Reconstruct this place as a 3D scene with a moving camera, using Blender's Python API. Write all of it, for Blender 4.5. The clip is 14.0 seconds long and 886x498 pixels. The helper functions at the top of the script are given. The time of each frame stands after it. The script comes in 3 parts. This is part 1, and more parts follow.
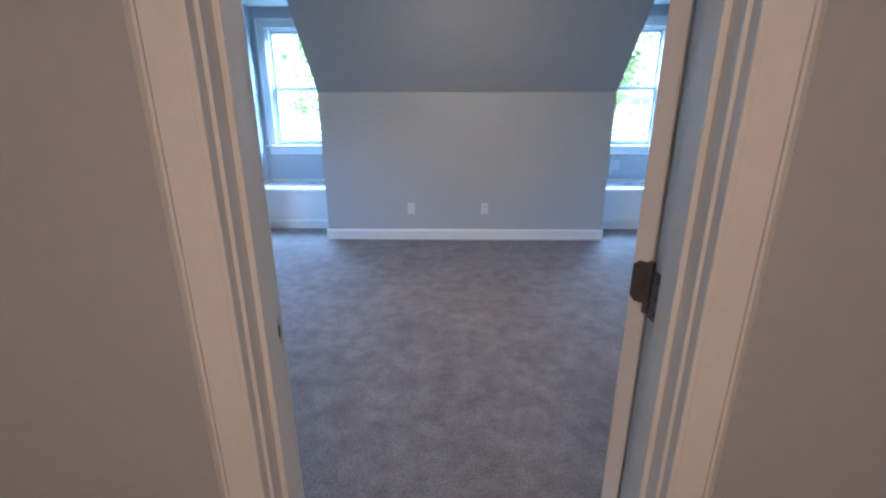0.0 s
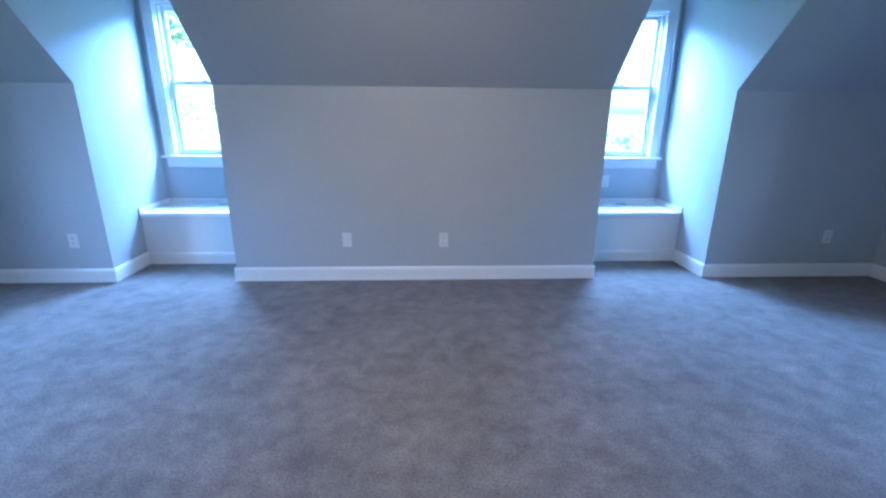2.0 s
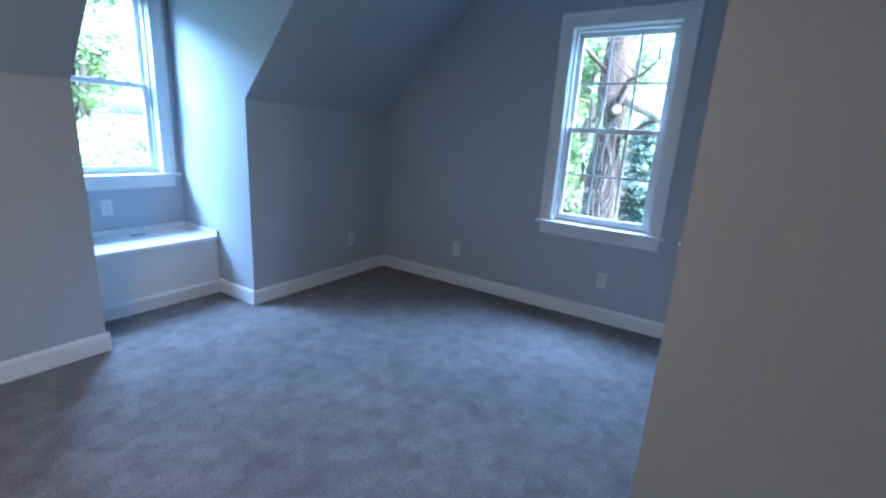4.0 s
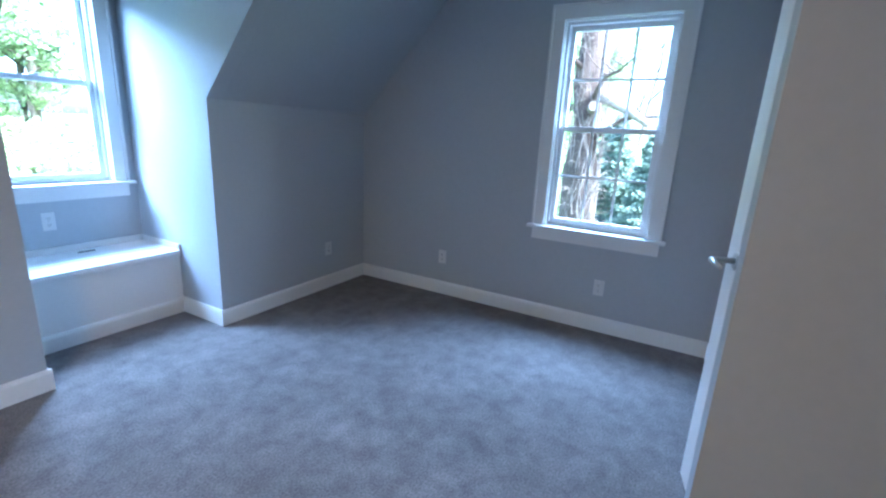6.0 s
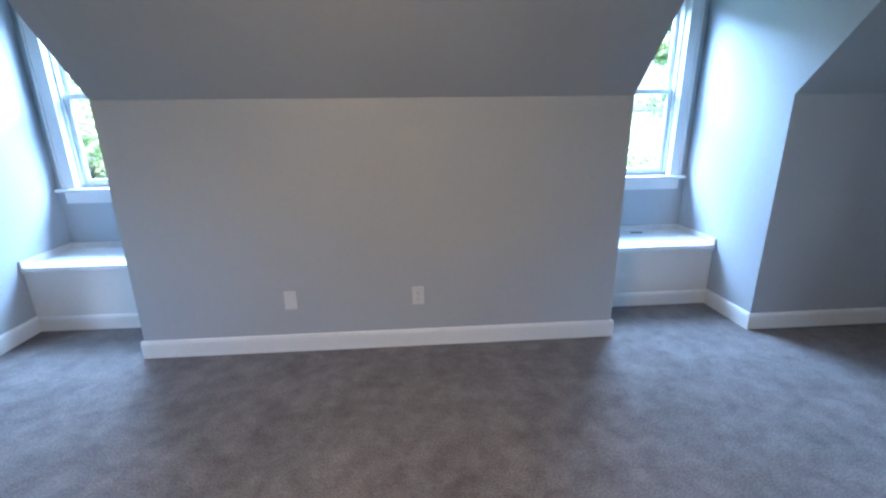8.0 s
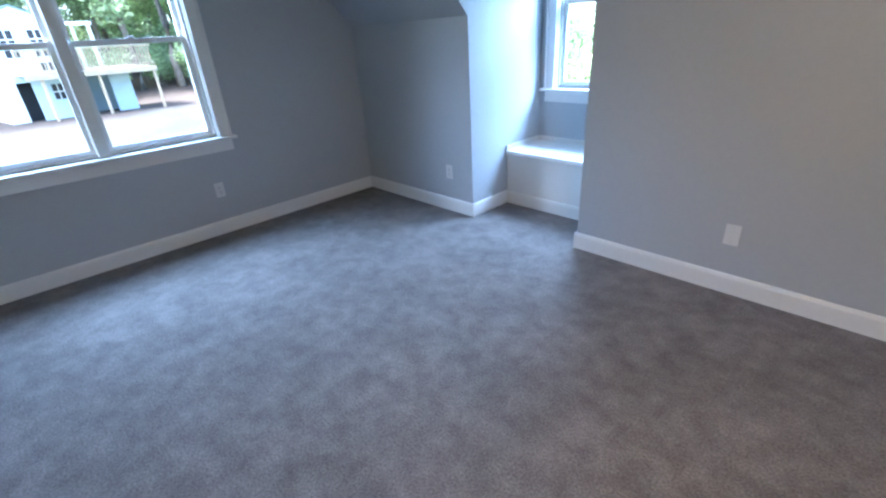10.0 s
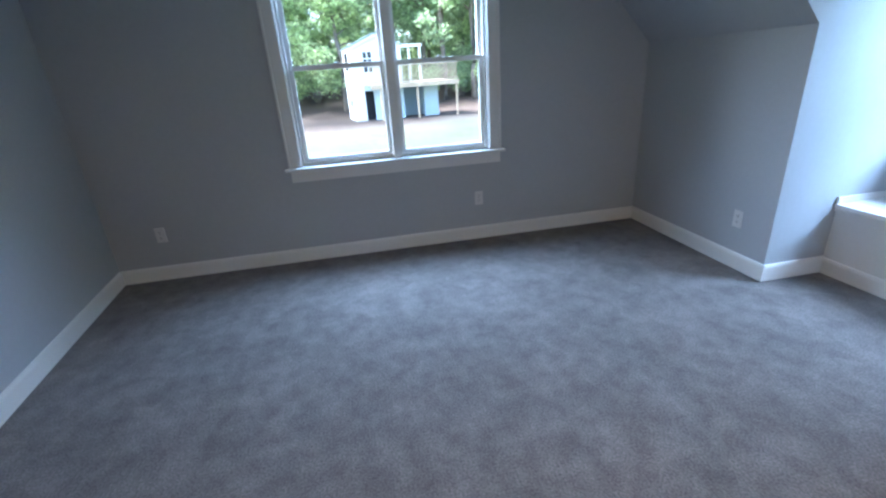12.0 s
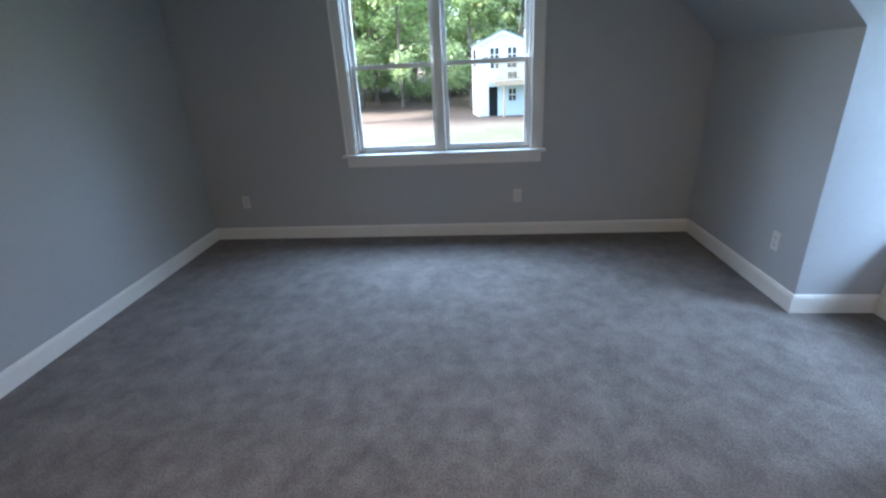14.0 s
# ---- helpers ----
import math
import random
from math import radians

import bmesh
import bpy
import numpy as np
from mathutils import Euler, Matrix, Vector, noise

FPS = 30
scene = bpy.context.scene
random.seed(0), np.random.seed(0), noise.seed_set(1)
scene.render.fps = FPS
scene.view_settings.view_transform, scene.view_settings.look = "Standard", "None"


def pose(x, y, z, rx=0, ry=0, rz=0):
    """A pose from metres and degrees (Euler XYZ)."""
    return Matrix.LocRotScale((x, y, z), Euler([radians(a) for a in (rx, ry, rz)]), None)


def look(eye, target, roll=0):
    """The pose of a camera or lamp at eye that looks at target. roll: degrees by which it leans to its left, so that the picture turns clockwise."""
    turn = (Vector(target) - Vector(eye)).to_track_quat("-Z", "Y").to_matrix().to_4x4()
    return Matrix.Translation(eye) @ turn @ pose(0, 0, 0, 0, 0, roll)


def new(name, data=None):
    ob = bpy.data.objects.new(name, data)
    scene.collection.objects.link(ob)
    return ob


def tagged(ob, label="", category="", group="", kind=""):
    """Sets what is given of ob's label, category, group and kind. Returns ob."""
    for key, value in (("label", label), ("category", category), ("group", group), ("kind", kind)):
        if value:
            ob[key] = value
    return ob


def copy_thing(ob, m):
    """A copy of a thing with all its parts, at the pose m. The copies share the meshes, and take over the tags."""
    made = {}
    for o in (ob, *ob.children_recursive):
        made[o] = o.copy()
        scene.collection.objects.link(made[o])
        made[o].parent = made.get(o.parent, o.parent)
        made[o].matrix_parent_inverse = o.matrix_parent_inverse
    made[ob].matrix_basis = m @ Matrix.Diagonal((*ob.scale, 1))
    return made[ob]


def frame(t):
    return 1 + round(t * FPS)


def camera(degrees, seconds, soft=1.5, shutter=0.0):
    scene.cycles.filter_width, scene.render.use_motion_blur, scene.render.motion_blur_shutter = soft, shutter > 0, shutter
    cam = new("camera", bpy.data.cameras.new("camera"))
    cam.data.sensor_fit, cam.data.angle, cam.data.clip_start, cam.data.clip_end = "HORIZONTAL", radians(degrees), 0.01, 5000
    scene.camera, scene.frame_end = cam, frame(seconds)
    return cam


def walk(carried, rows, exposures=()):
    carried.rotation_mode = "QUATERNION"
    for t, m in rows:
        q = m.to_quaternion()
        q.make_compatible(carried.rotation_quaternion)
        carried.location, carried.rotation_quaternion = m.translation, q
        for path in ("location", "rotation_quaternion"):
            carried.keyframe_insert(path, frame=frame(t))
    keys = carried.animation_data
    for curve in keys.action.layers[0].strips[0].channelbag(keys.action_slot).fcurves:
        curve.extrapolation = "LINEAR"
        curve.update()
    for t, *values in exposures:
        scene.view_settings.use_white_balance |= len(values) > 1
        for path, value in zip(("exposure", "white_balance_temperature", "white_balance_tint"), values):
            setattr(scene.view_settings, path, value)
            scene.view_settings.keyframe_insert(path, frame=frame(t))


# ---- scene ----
cam = camera(90.2, 14.0, soft=2.3)
PATH = [
    (0, (0.217, -0.216, 1.399), (0.18, 1.688, 0.786), -0.1),
    (0.5, (0.245, 0.112, 1.384), (0.203, 2.018, 0.781), -0.1),
    (1, (0.235, 0.449, 1.362), (0.197, 2.356, 0.761), -0.1),
    (1.5, (0.298, 0.733, 1.344), (0.284, 2.645, 0.758), 0.2),
    (2, (0.402, 0.953, 1.339), (0.494, 2.864, 0.759), 0.5),
    (2.5, (0.459, 1.142, 1.318), (0.897, 3.01, 0.754), 2.0),
    (3, (0.493, 1.307, 1.308), (1.564, 2.912, 0.784), 3.0),
    (3.5, (0.697, 1.431, 1.359), (2.183, 2.67, 0.854), 3.8),
    (5.8, (1.092, 1.725, 1.383), (2.845, 2.558, 0.899), 3.2),
    (6, (1.058, 1.746, 1.387), (2.754, 2.683, 0.89), 3.0),
    (6.5, (0.969, 1.775, 1.396), (2.451, 3.014, 0.879), 2.4),
    (7, (0.884, 1.774, 1.419), (2.01, 3.334, 0.874), 1.3),
    (7.5, (0.711, 1.831, 1.373), (1.341, 3.652, 0.837), 0.1),
    (8, (0.545, 1.873, 1.435), (0.686, 3.784, 0.861), -0.7),
    (8.3, (0.45, 1.868, 1.405), (0.36, 3.789, 0.856), -1.0),
    (8.5, (0.374, 1.837, 1.406), (0.149, 3.749, 0.863), -1.2),
    (9, (0.34, 1.853, 1.398), (-0.312, 3.589, 0.649), -2.1),
    (9.2, (0.315, 1.865, 1.4), (-0.485, 3.512, 0.596), -2.4),
    (11.3, (0.238, 1.832, 1.463), (-1.534, 2.353, 0.697), -4.1),
    (11.5, (0.206, 1.87, 1.425), (-1.591, 2.32, 0.673), -4.1),
    (12, (0.064, 1.961, 1.433), (-1.761, 2.288, 0.684), -3.9),
    (12.5, (-0.032, 2.111, 1.446), (-1.878, 2.316, 0.703), -3.8),
    (13, (0.017, 2.292, 1.465), (-1.843, 2.317, 0.73), -3.6),
    (13.5, (0.176, 2.467, 1.459), (-1.684, 2.403, 0.726), -3.3),
    (14, (0.367, 2.685, 1.428), (-1.482, 2.486, 0.693), -3.1),
]
EXPOSURES = [(0, 3.65, 4700, 10), (0.7, 3.68, 4200, 10), (1.5, 3.76, 4150, 10), (2.5, 3.66, 4300, 10), (3.5, 3.42, 4550, 10), (5.8, 3.70, 4750, 10), (6.5, 3.88, 4800, 10), (7, 3.86, 4850, 10), (7.5, 3.55, 4950, 10), (8.5, 3.60, 5100, 10), (9, 3.60, 5100, 10), (11.5, 3.40, 5200, 10), (12.5, 3.25, 5500, 10), (13, 3.20, 5600, 10), (14, 3.10, 5750, 10)]
walk(cam, [(t, look(eye, target, roll)) for t, eye, target, roll in PATH], EXPOSURES)

# ---- world, sun, lamps ----
world = bpy.data.worlds.new("world")
scene.world = world
world.use_nodes = True
sky = world.node_tree.nodes.new("ShaderNodeTexSky")
sky.sky_type, sky.sun_disc = "NISHITA", False
sky.sun_elevation, sky.sun_rotation = radians(52), radians(180)
sky.air_density, sky.dust_density = 1.0, 4.0
world.node_tree.nodes["Background"].inputs["Strength"].default_value = 0.15
world.node_tree.links.new(sky.outputs[0], world.node_tree.nodes["Background"].inputs["Color"])
sun = new("sun", bpy.data.lights.new("sun", "SUN"))
sun.data.energy, sun.data.angle, sun.data.color = 4.0, radians(14), (1.0, 0.95, 0.88)
sun.matrix_world = look((0, -20, 30), (0, 3.4, 0))
HALL_LAMP, ROOM_LAMP = 3.4, 4.0


def lamp(name, place, target, size, watts, colour):
    d = bpy.data.lights.new(name, "AREA")
    d.shape, d.size, d.energy, d.color = "DISK", size, watts, colour
    ob = new(name, d)
    ob.matrix_world = look(place, target)
    return ob


def sky_fill(name, place, target, w, h, watts, colour=(0.585, 0.77, 1.0)):
    """An added area lamp that stands in for the sky's light through a window."""
    ob = lamp(name, place, target, w, watts, colour)
    ob.data.shape, ob.data.size_y = "RECTANGLE", h
    return ob


# added lamps, hung outside and above each window to strengthen the daylight
for cx in (-1.6325, 2.362):
    sky_fill("dormer_sky_fill", (cx, 7.2, 3.6), (cx, 4.6, 0.9), 4.2, 1.8, 200.0)
sky_fill("west_sky_fill", (-4.7, 2.30, 3.2), (-3.0, 2.30, 0.6), 3.0, 1.6, 80.0)
sky_fill("east_sky_fill", (5.5, 2.335, 3.2), (3.9, 2.335, 0.7), 2.4, 1.5, 85.0)


# ---- materials ----
def mat(name, colour, rough=0.6, metal=0.0, big=(1.5, 0.06), fine=(60.0, 0.04), bump=0.1, bump_scale=120.0, spec=0.5, island=0.0, mid=(12.0, 0.0)):
    """A node material whose colour varies at two scales, with a fine relief."""
    m = bpy.data.materials.new(name)
    m.use_nodes = True
    nt = m.node_tree
    b = nt.nodes["Principled BSDF"]
    b.inputs["Roughness"].default_value = rough
    b.inputs["Metallic"].default_value = metal
    b.inputs["Specular IOR Level"].default_value = spec
    co = nt.nodes.new("ShaderNodeTexCoord")

    def grain(scale, detail):
        n = nt.nodes.new("ShaderNodeTexNoise")
        n.inputs["Scale"].default_value, n.inputs["Detail"].default_value = scale, detail
        nt.links.new(co.outputs["Object"], n.inputs["Vector"])
        return n.outputs["Fac"]

    value = None
    for scale, amount in [k for k in (big, mid, fine) if k[1]]:
        r = nt.nodes.new("ShaderNodeMapRange")
        r.inputs["From Min"].default_value, r.inputs["From Max"].default_value = 0.3, 0.7
        r.inputs["To Min"].default_value, r.inputs["To Max"].default_value = 1 - amount, 1 + amount
        nt.links.new(grain(scale, 4.0), r.inputs["Value"])
        if value is None:
            value = r.outputs[0]
        else:
            k = nt.nodes.new("ShaderNodeMath")
            k.operation = "MULTIPLY"
            nt.links.new(value, k.inputs[0]), nt.links.new(r.outputs[0], k.inputs[1])
            value = k.outputs[0]
    if island:
        g = nt.nodes.new("ShaderNodeNewGeometry")
        r = nt.nodes.new("ShaderNodeMapRange")
        r.inputs["To Min"].default_value, r.inputs["To Max"].default_value = 1 - island, 1 + island
        nt.links.new(g.outputs["Random Per Island"], r.inputs["Value"])
        k = nt.nodes.new("ShaderNodeMath")
        k.operation = "MULTIPLY"
        nt.links.new(value, k.inputs[0]), nt.links.new(r.outputs[0], k.inputs[1])
        value = k.outputs[0]
    h = nt.nodes.new("ShaderNodeVectorMath")
    h.operation = "SCALE"
    h.inputs[0].default_value = colour
    nt.links.new(value, h.inputs["Scale"])
    nt.links.new(h.outputs[0], b.inputs["Base Color"])
    if bump:
        u = nt.nodes.new("ShaderNodeBump")
        u.inputs["Strength"].default_value, u.inputs["Distance"].default_value = bump, 0.002
        nt.links.new(grain(bump_scale, 3.0), u.inputs["Height"])
        nt.links.new(u.outputs[0], b.inputs["Normal"])
    return m


PAINT = mat("grey_wall_paint", (0.40, 0.42, 0.44), 0.55, big=(0.9, 0.03), fine=(35, 0.02), bump=0.12, bump_scale=260)
CEIL = mat("grey_ceiling_paint", (0.40, 0.42, 0.44), 0.8, big=(0.8, 0.03), fine=(35, 0.02), bump=0.12, bump_scale=220)
WHITE_CEIL = mat("white_ceiling_paint", (0.75, 0.75, 0.74), 0.85, big=(0.8, 0.02), fine=(35, 0.02))
TRIM = mat("white_trim_paint", (0.70, 0.70, 0.68), 0.38, big=(2.0, 0.025), fine=(50, 0.02), bump=0.06, bump_scale=90)
SEAT = mat("white_seat_paint", (0.84, 0.84, 0.83), 0.3, big=(2.5, 0.03), fine=(60, 0.03), bump=0.05, bump_scale=60)
VINYL = mat("white_sash_vinyl", (0.72, 0.73, 0.73), 0.35, big=(2.0, 0.02), fine=(80, 0.02), bump=0.03)
PLATE = mat("white_plate_plastic", (0.62, 0.62, 0.60), 0.35, big=(8, 0.02), fine=(200, 0.02), bump=0.02)
SLOT = mat("dark_slot", (0.03, 0.03, 0.03), 0.6, bump=0)
NICKEL = mat("satin_nickel", (0.55, 0.53, 0.50), 0.28, 1.0, big=(12, 0.05), fine=(200, 0.05), bump=0.05, bump_scale=300)
BRONZE = mat("worn_bronze_hinge", (0.16, 0.13, 0.11), 0.45, 0.8, big=(18, 0.2), fine=(160, 0.1), bump=0.1, bump_scale=200)
DOOR = mat("white_door_paint", (0.74, 0.73, 0.71), 0.4, big=(1.6, 0.03), fine=(60, 0.02), bump=0.08, bump_scale=140)
BARK = mat("grey_bark", (0.20, 0.17, 0.14), 0.9, big=(1.2, 0.3), fine=(14, 0.35), bump=0.9, bump_scale=18)
PALE_BARK = mat("brown_bark", (0.085, 0.058, 0.046), 0.9, big=(2.2, 0.35), fine=(18, 0.4), bump=1.0, bump_scale=22)
VINE = mat("dry_vine", (0.17, 0.14, 0.12), 0.9, big=(3, 0.25), fine=(30, 0.25), bump=0.5, bump_scale=40)
def leaf(m, glow):
    """Lets light through a leaf material."""
    nt = m.node_tree
    b = nt.nodes["Principled BSDF"]
    tr, mix = nt.nodes.new("ShaderNodeBsdfTranslucent"), nt.nodes.new("ShaderNodeMixShader")
    mix.inputs[0].default_value = glow
    nt.links.new(b.inputs["Base Color"].links[0].from_socket, tr.inputs["Color"])
    nt.links.new(b.outputs[0], mix.inputs[1]), nt.links.new(tr.outputs[0], mix.inputs[2])
    nt.links.new(mix.outputs[0], nt.nodes["Material Output"].inputs["Surface"])
    return m


LEAF = mat("fresh_leaf", (0.44, 0.54, 0.28), 0.6, big=(0.4, 0.25), fine=(6, 0.15), bump=0, island=0.45)
DARK_LEAF = mat("dark_leaf", (0.38, 0.48, 0.28), 0.6, big=(0.4, 0.25), fine=(6, 0.15), bump=0, island=0.45)
NEEDLE = mat("conifer_needles", (0.22, 0.29, 0.24), 0.7, big=(0.6, 0.25), fine=(6, 0.2), bump=0, island=0.4)
for m in (LEAF, DARK_LEAF, NEEDLE):
    leaf(m, 0.5)
SIDING = mat("white_siding", (0.72, 0.73, 0.74), 0.6, big=(0.7, 0.05), fine=(12, 0.05), bump=0.1)
BLUE_SIDING = mat("pale_blue_siding", (0.50, 0.60, 0.68), 0.6, big=(0.7, 0.06), fine=(12, 0.05), bump=0.1)
TIMBER = mat("weathered_timber", (0.42, 0.33, 0.24), 0.8, big=(1.5, 0.15), fine=(20, 0.15), bump=0.3, bump_scale=40)
SHINGLE = mat("grey_shingle", (0.25, 0.30, 0.33), 0.85, big=(1.0, 0.15), fine=(20, 0.2), bump=0.3, bump_scale=30)
# near-black stands in for the unlit inside behind the playhouse's openings
DARK = mat("dark_interior", (0.03, 0.03, 0.035), 0.7, bump=0)


def glass_material():
    m = bpy.data.materials.new("window_glass")
    m.use_nodes = True
    nt = m.node_tree
    nt.nodes.remove(nt.nodes["Principled BSDF"])
    g, tr, mix = nt.nodes.new("ShaderNodeBsdfGlossy"), nt.nodes.new("ShaderNodeBsdfTransparent"), nt.nodes.new("ShaderNodeMixShader")
    f = nt.nodes.new("ShaderNodeFresnel")
    f.inputs["IOR"].default_value = 1.12
    g.inputs["Roughness"].default_value = 0.02
    tr.inputs["Color"].default_value = (0.93, 0.96, 0.95, 1)
    nt.links.new(f.outputs[0], mix.inputs[0]), nt.links.new(tr.outputs[0], mix.inputs[1]), nt.links.new(g.outputs[0], mix.inputs[2])
    nt.links.new(mix.outputs[0], nt.nodes["Material Output"].inputs["Surface"])
    return m


GLASS = glass_material()


def carpet_material():
    """Cut pile: swept and trodden patches with ragged edges, tuft clumps and fine fibre specks."""
    m = mat("grey_carpet", (0.142, 0.131, 0.126), 1.0, big=(2.3, 0.18), mid=(8.0, 0.29), fine=(110, 0.34), bump=0.5, bump_scale=230, spec=0.1)
    for n in m.node_tree.nodes:
        if n.type == "TEX_NOISE" and n.inputs["Scale"].default_value < 20:
            n.inputs["Detail"].default_value, n.inputs["Roughness"].default_value = 9.0, 0.66
            n.inputs["Distortion"].default_value = 0.25
    b = m.node_tree.nodes["Principled BSDF"]
    b.inputs["Sheen Weight"].default_value = 0.15
    b.inputs["Sheen Roughness"].default_value = 0.5
    return m


CARPET = carpet_material()


def ground_material():
    m = mat("yard_ground", (1, 1, 1), 0.95, big=(0.5, 0.12), fine=(5, 0.25), bump=0.5, bump_scale=8)
    nt = m.node_tree
    b = nt.nodes["Principled BSDF"]
    co = nt.nodes.new("ShaderNodeTexCoord")
    sp = nt.nodes.new("ShaderNodeSeparateXYZ")
    nt.links.new(co.outputs["Object"], sp.inputs[0])
    n = nt.nodes.new("ShaderNodeTexNoise")
    n.inputs["Scale"].default_value, n.inputs["Detail"].default_value = 0.22, 5
    nt.links.new(co.outputs["Object"], n.inputs["Vector"])
    a = nt.nodes.new("ShaderNodeMath")
    a.operation, a.inputs[1].default_value = "MULTIPLY_ADD", 12.0
    nt.links.new(n.outputs["Fac"], a.inputs[0]), nt.links.new(sp.outputs[0], a.inputs[2])
    r = nt.nodes.new("ShaderNodeMapRange")
    r.inputs["From Min"].default_value, r.inputs["From Max"].default_value = -40.0, 0.0
    nt.links.new(a.outputs[0], r.inputs["Value"])
    ramp = nt.nodes.new("ShaderNodeValToRGB")
    e = ramp.color_ramp.elements
    e[0].position, e[0].color = 0.40, (0.062, 0.040, 0.031, 1)
    e[1].position, e[1].color = 0.80, (0.055, 0.085, 0.025, 1)
    for p, c in ((0.50, (0.070, 0.049, 0.040, 1)), (0.56, (0.072, 0.062, 0.053, 1)), (0.68, (0.045, 0.056, 0.030, 1))):
        x = e.new(p)
        x.color = c
    nt.links.new(r.outputs[0], ramp.inputs[0])
    s = [x for x in nt.nodes if x.type == "VECT_MATH"][0]
    nt.links.new(ramp.outputs[0], s.inputs[0])
    return m


GROUND = ground_material()


# ---- mesh helpers ----
def box(bm, lo, hi, m=None):
    """Adds a box between two corners, turned by m when given."""
    v = [bm.verts.new((x, y, z)) for x in (lo[0], hi[0]) for y in (lo[1], hi[1]) for z in (lo[2], hi[2])]
    for f in ((0, 1, 3, 2), (4, 6, 7, 5), (0, 4, 5, 1), (2, 3, 7, 6), (0, 2, 6, 4), (1, 5, 7, 3)):
        bm.faces.new([v[i] for i in f])
    if m is not None:
        bmesh.ops.transform(bm, matrix=m, verts=v)
    return v


def prism(bm, outline, a, b, axis="x"):
    """Extrudes an outline (pairs) along an axis from a to b."""
    put = {"x": lambda p, t: (t, p[0], p[1]), "y": lambda p, t: (p[0], t, p[1]), "z": lambda p, t: (p[0], p[1], t)}[axis]
    lo, hi = [bm.verts.new(put(p, a)) for p in outline], [bm.verts.new(put(p, b)) for p in outline]
    n = len(outline)
    bm.faces.new(lo), bm.faces.new(list(reversed(hi)))
    for i in range(n):
        bm.faces.new((lo[i], hi[i], hi[(i + 1) % n], lo[(i + 1) % n]))


def tube(bm, points, radii, sides=8):
    """A tapered tube along points."""
    rings = []
    for i, p in enumerate(points):
        d = (Vector(points[min(i + 1, len(points) - 1)]) - Vector(points[max(i - 1, 0)])).normalized()
        q = d.to_track_quat("Z", "Y")
        rings.append([bm.verts.new(Vector(p) + q @ Vector((radii[i] * math.cos(6.2832 * k / sides), radii[i] * math.sin(6.2832 * k / sides), 0))) for k in range(sides)])
    for a, b in zip(rings, rings[1:]):
        for k in range(sides):
            bm.faces.new((a[k], a[(k + 1) % sides], b[(k + 1) % sides], b[k]))
    bm.faces.new(list(reversed(rings[0]))), bm.faces.new(rings[-1])


def mesh_of(name, bm, material, bevel=0.0, smooth=False):
    if bevel:
        bmesh.ops.bevel(bm, geom=list(bm.edges), offset=bevel, segments=2, affect="EDGES", profile=0.6, clamp_overlap=True)
    bmesh.ops.recalc_face_normals(bm, faces=bm.faces)
    me = bpy.data.meshes.new(name)
    bm.to_mesh(me)
    bm.free()
    me.materials.append(material)
    if smooth:
        for p in me.polygons:
            p.use_smooth = True
    return me


def part(name, bm, material, parent=None, label="", bevel=0.0, smooth=False):
    ob = new(name, mesh_of(name, bm, material, bevel, smooth))
    ob.parent = parent
    return tagged(ob, label)


def boxes(name, items, material, parent=None, label="", bevel=0.0):
    bm = bmesh.new()
    for lo, hi in items:
        box(bm, lo, hi)
    return part(name, bm, material, parent, label, bevel)


def structure(ob, label="", category=""):
    return tagged(ob, label, category, kind="structure")


# ---- plan ----
W, E, K = -3.585, 4.385, 4.487
KNEE, RISE, TOP = 1.54, 1.05, 2.5
YTOP = K - (TOP - KNEE) / RISE
BACK = 5.43
DL, DR = (-2.125, -1.14), (1.862, 2.852)
T = 0.12
DOOR_L, DOOR_R, DOOR_H = -0.105, 0.585, 2.03
WALL_S, WALL_N = 0.41, 0.53
CLOSET = (2.30, 2.42, 1.612)


def slab(u0, u1, z0, z1, holes):
    """Rectangles of a wall round its openings: (u0, u1, z0, z1) each."""
    out, at = [], u0
    for a, b, c, d in sorted(holes):
        out += [(at, a, z0, z1), (a, b, z0, c), (a, b, d, z1)]
        at = b
    return out + [(at, u1, z0, z1)]


# windows: centre, half width and heights of the rough opening
WIN_E = (1.957, 2.713, 0.76, 2.218)
WIN_W = (1.512, 3.088, 0.79, 2.253)
DORMER_OPEN = 0.358, 0.945, 2.293

structure(boxes("floor", [((W - T, -2.9, -0.2), (E + T, BACK + T, 0.0))], CARPET), "grey cut-pile carpet with swept footprints", "carpet")
structure(boxes("wall_east", [((E, a, c), (E + T, b, d)) for a, b, c, d in slab(-0.2, 5.2, 0, 2.7, [WIN_E])], PAINT), "grey painted gable wall with one window", "wall")
structure(boxes("wall_west", [((W - T, a, c), (W, b, d)) for a, b, c, d in slab(-0.2, 5.2, 0, 2.7, [WIN_W])], PAINT), "grey painted gable wall with a twin window", "wall")
for i, (a, b) in enumerate(((W, DL[0] - 0.1), (DL[1] + 0.1, DR[0] - 0.1), (DR[1] + 0.1, E))):
    structure(boxes("wall_knee_%d" % (i + 1), [((a, K, 0), (b, K + T, KNEE))], PAINT), "low grey painted knee wall under the slope", "wall")
    bm = bmesh.new()
    prism(bm, [(K, KNEE), (YTOP, TOP), (YTOP, TOP + 0.15), (K + T, KNEE + 0.15), (K + T, KNEE)], a, b)
    structure(part("ceiling_slope_%d" % (i + 1), bm, CEIL), "grey painted sloping ceiling", "ceiling")
cheek = [(K, 0), (BACK, 0), (BACK, TOP), (YTOP, TOP), (K, KNEE)]
